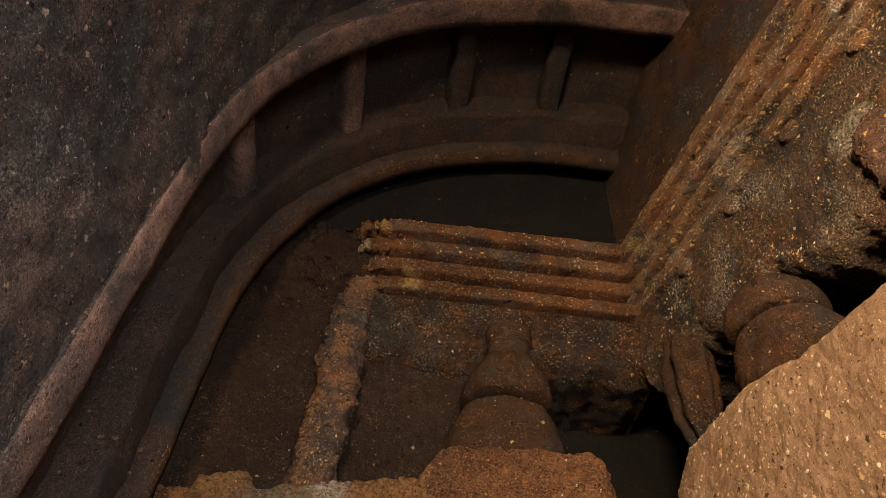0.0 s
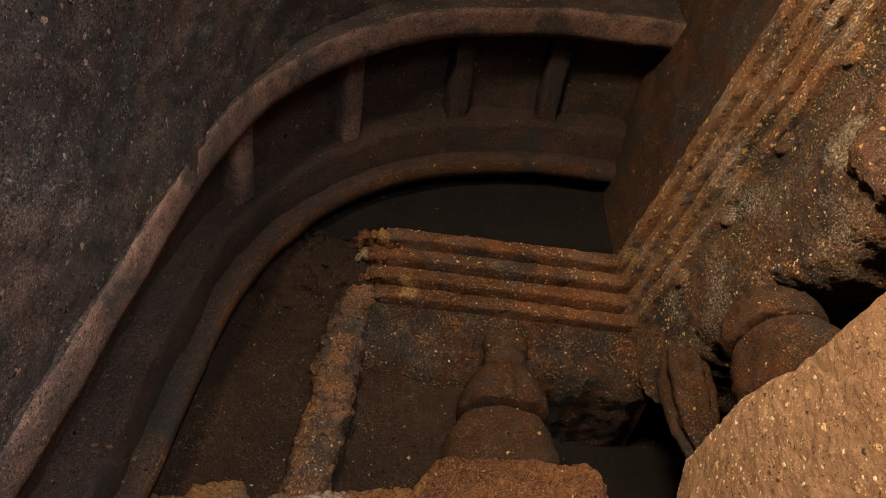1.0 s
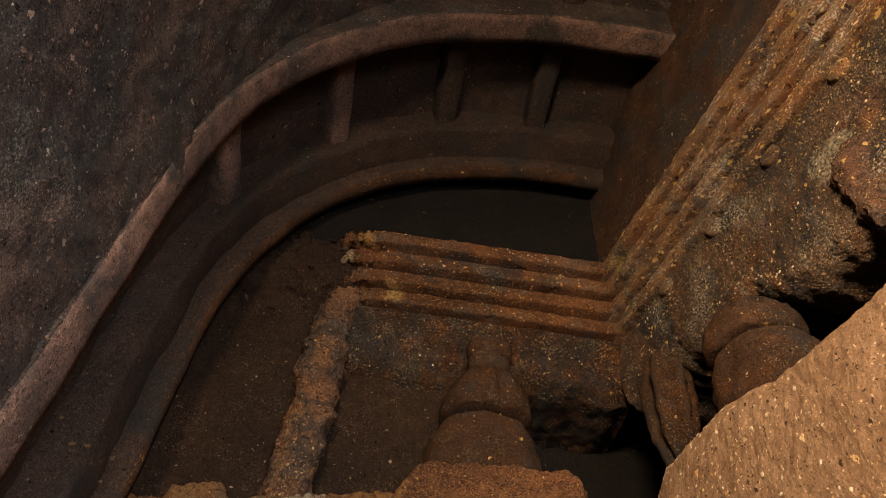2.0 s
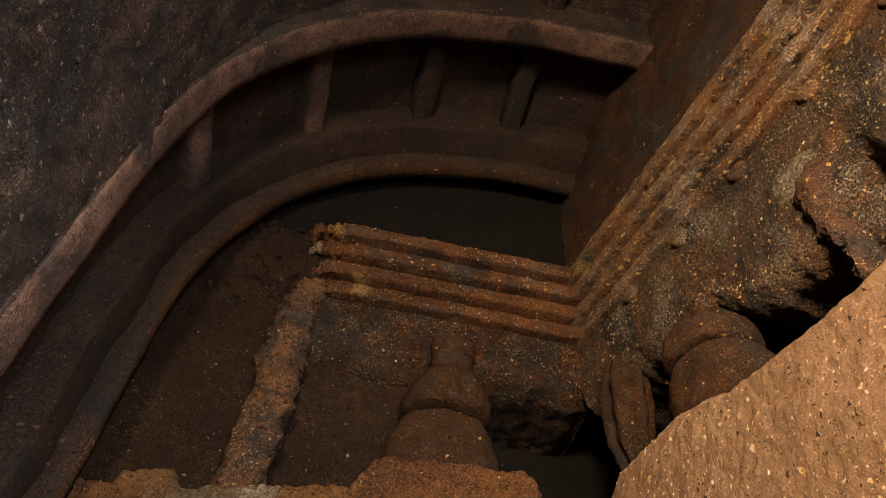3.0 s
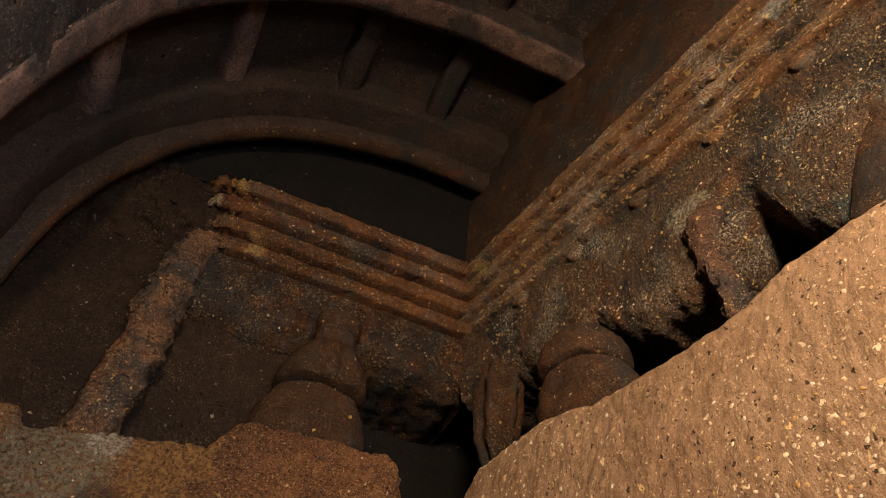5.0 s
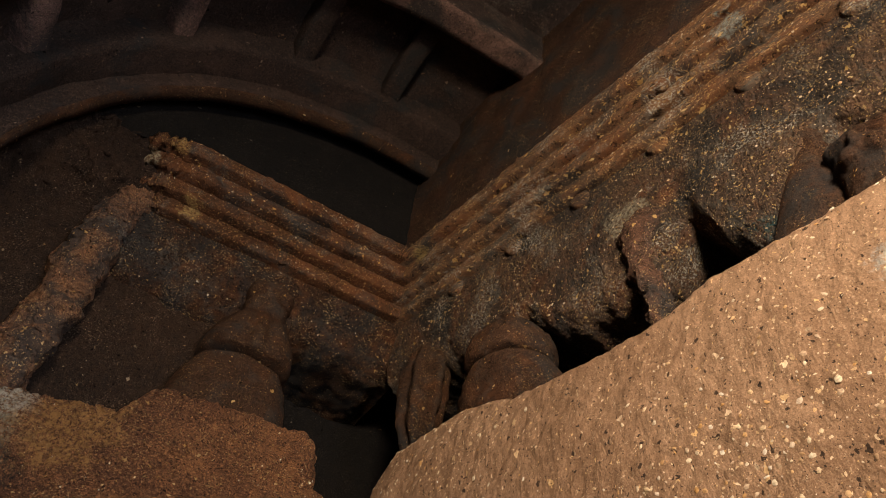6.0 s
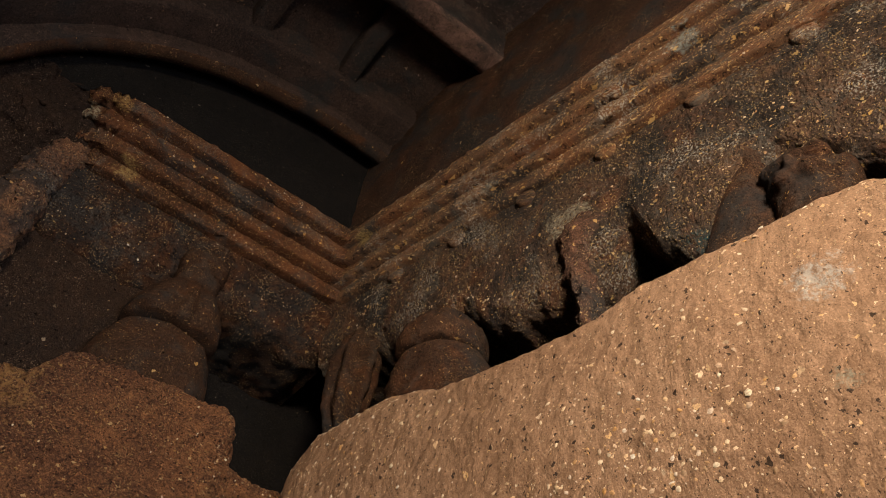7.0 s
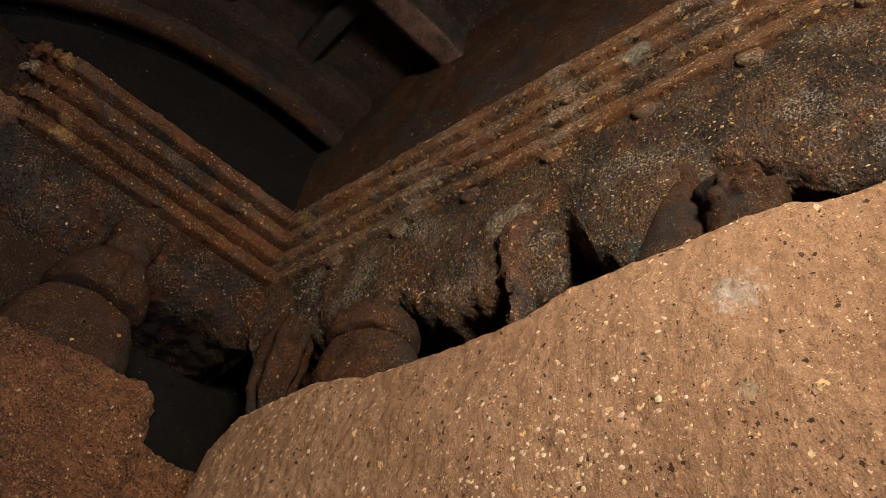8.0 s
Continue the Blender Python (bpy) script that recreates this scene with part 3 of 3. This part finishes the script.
def carved(name, label, profile, at, turn, material, shape=None, seed=0, wear=0.014, n=72, m=240, scale=6.0, cuts=(), category="bracket"):
    """A weathered carving, whole or cut into parts at heights cuts: (height, name). profile: rows (height, centre x, centre y, half width, half depth, squareness)."""
    zs = [r[0] for r in profile]
    cols = [[(r[0], r[k]) for r in profile] for k in range(1, 6)]
    place_it = Matrix.Translation(at) @ Matrix.Rotation(turn, 4, "Z")

    def place(u, v):
        z = zs[0] + (zs[-1] - zs[0]) * u
        cx, cy, rx, ry, sq = (interp(c, z) for c in cols)
        a = v * 2 * math.pi
        ca, sa = math.cos(a), math.sin(a)
        k = (abs(ca) ** sq + abs(sa) ** sq) ** (-1 / sq)
        f = shape(z, a) if shape else 0.0
        p = Vector((cx + (rx + f) * k * ca, cy + (ry + f) * k * sa, z))
        p = place_it @ p
        return p + rough(p, wear, scale, seed) + rough(p, wear * 0.4, 22.0, seed, 2)

    def block(part_name, z0, z1):
        k0, k1 = (z0 - zs[0]) / (zs[-1] - zs[0]), (z1 - zs[0]) / (zs[-1] - zs[0])
        bm = sheet(max(12, int(m * (k1 - k0))), n, lambda u, v: place(k0 + (k1 - k0) * u, v), closed=True)
        bmesh.ops.recalc_face_normals(bm, faces=bm.faces)
        return part(part_name, bm, material)

    group = "carved supports over the parapet"
    if not cuts:
        return tagged(block(name, zs[0], zs[-1]), label, category, group=group)
    thing = empty(name, at, label, category, group=group)
    bounds = [zs[0]] + [c for c, _ in cuts[1:]] + [zs[-1]]
    for (_, part_name), z0, z1 in zip(cuts, bounds, bounds[1:]):
        adopt(thing, block(part_name, z0, z1))
    return thing


def bell(seam, ridge=0.03):
    """Two lobes with a band between them over a sharp seam; angle -90 degrees is the front."""
    def shape(z, a):
        front = math.cos(a + math.pi / 2)
        side = math.sin(a + math.pi / 2)
        f = 0.0
        if seam < z < seam + 0.5 and front > 0:
            band = math.exp(-(side / 0.13) ** 2)
            groove = math.exp(-((abs(side) - 0.24) / 0.1) ** 2)
            f += ridge * (0.35 * band - 0.8 * groove) * min(1.0, (seam + 0.5 - z) / 0.2)
        f -= 0.035 * math.exp(-((z - seam + 0.016) / 0.016) ** 2)
        return f
    return shape


# eroded upright support of the far side
carved("eroded_stone_post", "eroded reddish stone post with a worn lumpy surface", [
    (-0.25, 0.0, 0, 0.17, 0.17, 2), (0.05, -0.01, 0, 0.17, 0.17, 2.2), (0.3, 0.0, 0, 0.17, 0.18, 2.3), (0.55, 0.0, 0, 0.18, 0.19, 2.2), (0.66, 0.02, 0, 0.17, 0.18, 2),
    (0.7, 0.02, 0, 0.15, 0.16, 2), (0.76, 0.02, 0, 0.165, 0.17, 2), (1.0, -0.01, 0, 0.175, 0.18, 2.2), (1.25, 0.0, -0.01, 0.185, 0.18, 2.4), (1.45, -0.02, 0, 0.16, 0.17, 2.2),
    (1.7, 0.0, 0, 0.16, 0.17, 2.4), (1.85, 0.03, 0, 0.17, 0.18, 2.4), (2.0, 0.08, 0.02, 0.2, 0.2, 2)],
    (-0.78, 4.66, 4.05), 0, RUSTY, seed=201, wear=0.042, scale=7.0, cuts=((0, "lower_block"), (0.7, "shaft"), (1.86, "capital")), category="post")
# bell-shaped bracket of the far side
carved("bell_shaped_bracket", "brown bell-shaped stone bracket with a square neck and seam", [
    (-0.5, 0, 0.08, 0.47, 0.34, 2.2), (0.3, 0, 0.02, 0.47, 0.34, 2.2), (0.45, 0, 0.02, 0.445, 0.33, 2.2), (0.58, 0, 0.02, 0.4, 0.31, 2.2), (0.66, 0, 0.02, 0.37, 0.3, 2.2), (0.685, 0, 0.02, 0.355, 0.29, 2.2),
    (0.7, 0, -0.01, 0.365, 0.36, 2.3), (0.76, 0, -0.01, 0.385, 0.385, 2.3), (0.86, 0, -0.01, 0.375, 0.375, 2.3), (0.98, 0, -0.02, 0.32, 0.33, 2.5), (1.09, 0, -0.02, 0.255, 0.27, 2.8),
    (1.15, 0, -0.02, 0.2, 0.22, 3.2), (1.18, 0, -0.02, 0.185, 0.2, 3.4), (1.29, 0, -0.03, 0.19, 0.2, 3.6), (1.31, 0, -0.03, 0.175, 0.185, 3.6), (1.33, 0, -0.03, 0.2, 0.2, 3.6), (1.45, 0, -0.04, 0.21, 0.2, 3.6), (1.52, 0, -0.03, 0.2, 0.19, 3), (1.55, 0, 0.05, 0.16, 0.12, 2)],
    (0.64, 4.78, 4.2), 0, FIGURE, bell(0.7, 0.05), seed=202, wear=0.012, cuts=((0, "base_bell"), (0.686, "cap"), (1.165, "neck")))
cw = P0 - N * 0.30
TURN = ANGLE - math.pi / 2
# the same on the side wall, weathered round
carved("bell_shaped_bracket", "round weathered stone bracket with a scalloped cap above the parapet", [
    (-0.4, 0, 0.12, 0.5, 0.24, 2.2), (0.05, 0, 0.06, 0.48, 0.28, 2.2), (0.25, 0, 0.02, 0.43, 0.3, 2.2), (0.38, 0, 0, 0.36, 0.29, 2.2), (0.45, 0, 0, 0.315, 0.27, 2.2), (0.462, 0, 0, 0.3, 0.26, 2.2),
    (0.475, 0, -0.01, 0.315, 0.3, 2.2), (0.53, 0, -0.01, 0.33, 0.315, 2.2), (0.63, 0, -0.01, 0.32, 0.31, 2.2), (0.73, 0, 0, 0.275, 0.27, 2.2), (0.8, 0, 0, 0.21, 0.21, 2.2), (0.85, 0, 0.02, 0.13, 0.14, 2.2), (0.88, 0, 0.04, 0.1, 0.12, 2.5),
    (0.95, -0.05, 0.06, 0.12, 0.13, 2.5), (1.08, -0.06, 0.1, 0.12, 0.13, 2.5)],
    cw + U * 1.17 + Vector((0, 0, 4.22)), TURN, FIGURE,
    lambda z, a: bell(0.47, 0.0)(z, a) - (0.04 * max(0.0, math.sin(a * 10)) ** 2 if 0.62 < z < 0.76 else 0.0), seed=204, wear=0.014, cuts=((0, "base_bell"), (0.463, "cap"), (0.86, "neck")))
# worn relief in the corner
carved("worn_corner_relief", "dark worn stone relief with upright folds in the corner", [
    (-0.4, 0, 0.1, 0.1, 0.1, 2), (0.3, 0, 0.06, 0.12, 0.12, 2), (0.55, 0, 0, 0.18, 0.15, 2), (0.8, 0, 0, 0.22, 0.17, 2), (1.05, 0, 0, 0.21, 0.16, 2), (1.25, 0, 0.02, 0.14, 0.13, 2), (1.32, 0, 0.04, 0.08, 0.08, 2)],
    cw + U * 0.14 + Vector((0, 0, 4.15)), TURN, FIGURE, lambda z, a: 0.03 * math.cos(a * 6 + 0.4), seed=203, wear=0.016, category="relief")
# leg-like bracket
carved("eroded_stone_post", "reddish broken stone post that widens towards its top", [
    (-0.4, 0.0, 0.02, 0.062, 0.1, 2), (0.2, 0.0, 0, 0.06, 0.1, 2.3), (0.36, -0.01, 0, 0.062, 0.1, 2.3), (0.42, -0.02, 0, 0.072, 0.11, 2.3), (0.6, -0.05, 0, 0.074, 0.11, 2.2), (0.75, -0.08, 0, 0.08, 0.12, 2.2),
    (0.9, -0.07, -0.01, 0.105, 0.14, 2.3), (1.02, -0.03, -0.02, 0.14, 0.16, 2.4), (1.12, 0.0, 0, 0.15, 0.15, 2.2), (1.22, -0.02, 0.06, 0.12, 0.12, 2)],
    cw + U * 2.41 + Vector((0, 0, 4.15)), TURN, DUSKY, seed=205, wear=0.03, scale=8.0, cuts=((0, "shaft"), (0.86, "capital")), category="post")


def bust():
    """A draped bust: the hood, and a worn face beside it, fused into one mesh."""
    bm = bmesh.new()
    # the hood hangs like a tent, its edge towards the face upright
    hood = Matrix.Translation((-0.13, 0.0, 0.2)) @ pose(0, 0, 0, 0, 13, 0) @ Matrix.Diagonal((1, 0.7, 1, 1))
    bmesh.ops.create_cone(bm, cap_ends=True, segments=40, radius1=0.31, radius2=0.07, depth=1.2, matrix=hood)
    bmesh.ops.subdivide_edges(bm, edges=bm.edges[:], cuts=5, use_grid_fill=True)
    lumps = [((0.03, 0.06, 0.8), (0.12, 0.13, 0.2), 0), ((0.05, 0.12, 0.3), (0.34, 0.1, 0.45), 0),
             ((0.25, 0.01, 0.1), (0.2, 0.18, 0.42), 0), ((0.25, 0.0, 0.36), (0.19, 0.17, 0.18), 0), ((0.24, -0.03, 0.49), (0.19, 0.14, 0.06), 5),
             ((0.37, -0.07, 0.46), (0.07, 0.1, 0.085), 0), ((0.18, -0.13, 0.34), (0.06, 0.07, 0.06), 0), ((0.31, -0.13, 0.33), (0.06, 0.07, 0.07), 0),
             ((0.24, -0.15, 0.4), (0.026, 0.05, 0.09), 0), ((0.42, 0.02, 0.25), (0.07, 0.12, 0.25), 12)]
    for c, r, tilt in lumps:
        bmesh.ops.create_icosphere(bm, subdivisions=4, radius=1.0, matrix=Matrix.Translation(c) @ pose(0, 0, 0, 0, tilt, 0) @ Matrix.Diagonal((*r, 1)))
    bm.transform(Matrix.Translation(cw + U * 3.46 + Vector((0, 0, 4.33))) @ Matrix.Rotation(TURN, 4, "Z"))
    for v in bm.verts:
        v.co += rough(v.co, 0.012, 9.0, 206)
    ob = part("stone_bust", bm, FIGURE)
    mod = ob.modifiers.new("fuse", "REMESH")
    mod.mode, mod.voxel_size, mod.use_smooth_shade = "VOXEL", 0.012, True
    mod = ob.modifiers.new("worn", "SMOOTH")
    mod.factor, mod.iterations = 0.5, 2
    return tagged(ob, "weathered stone bust with a draped hood above the parapet", "statue", group="carved figures over the parapet")


bust()
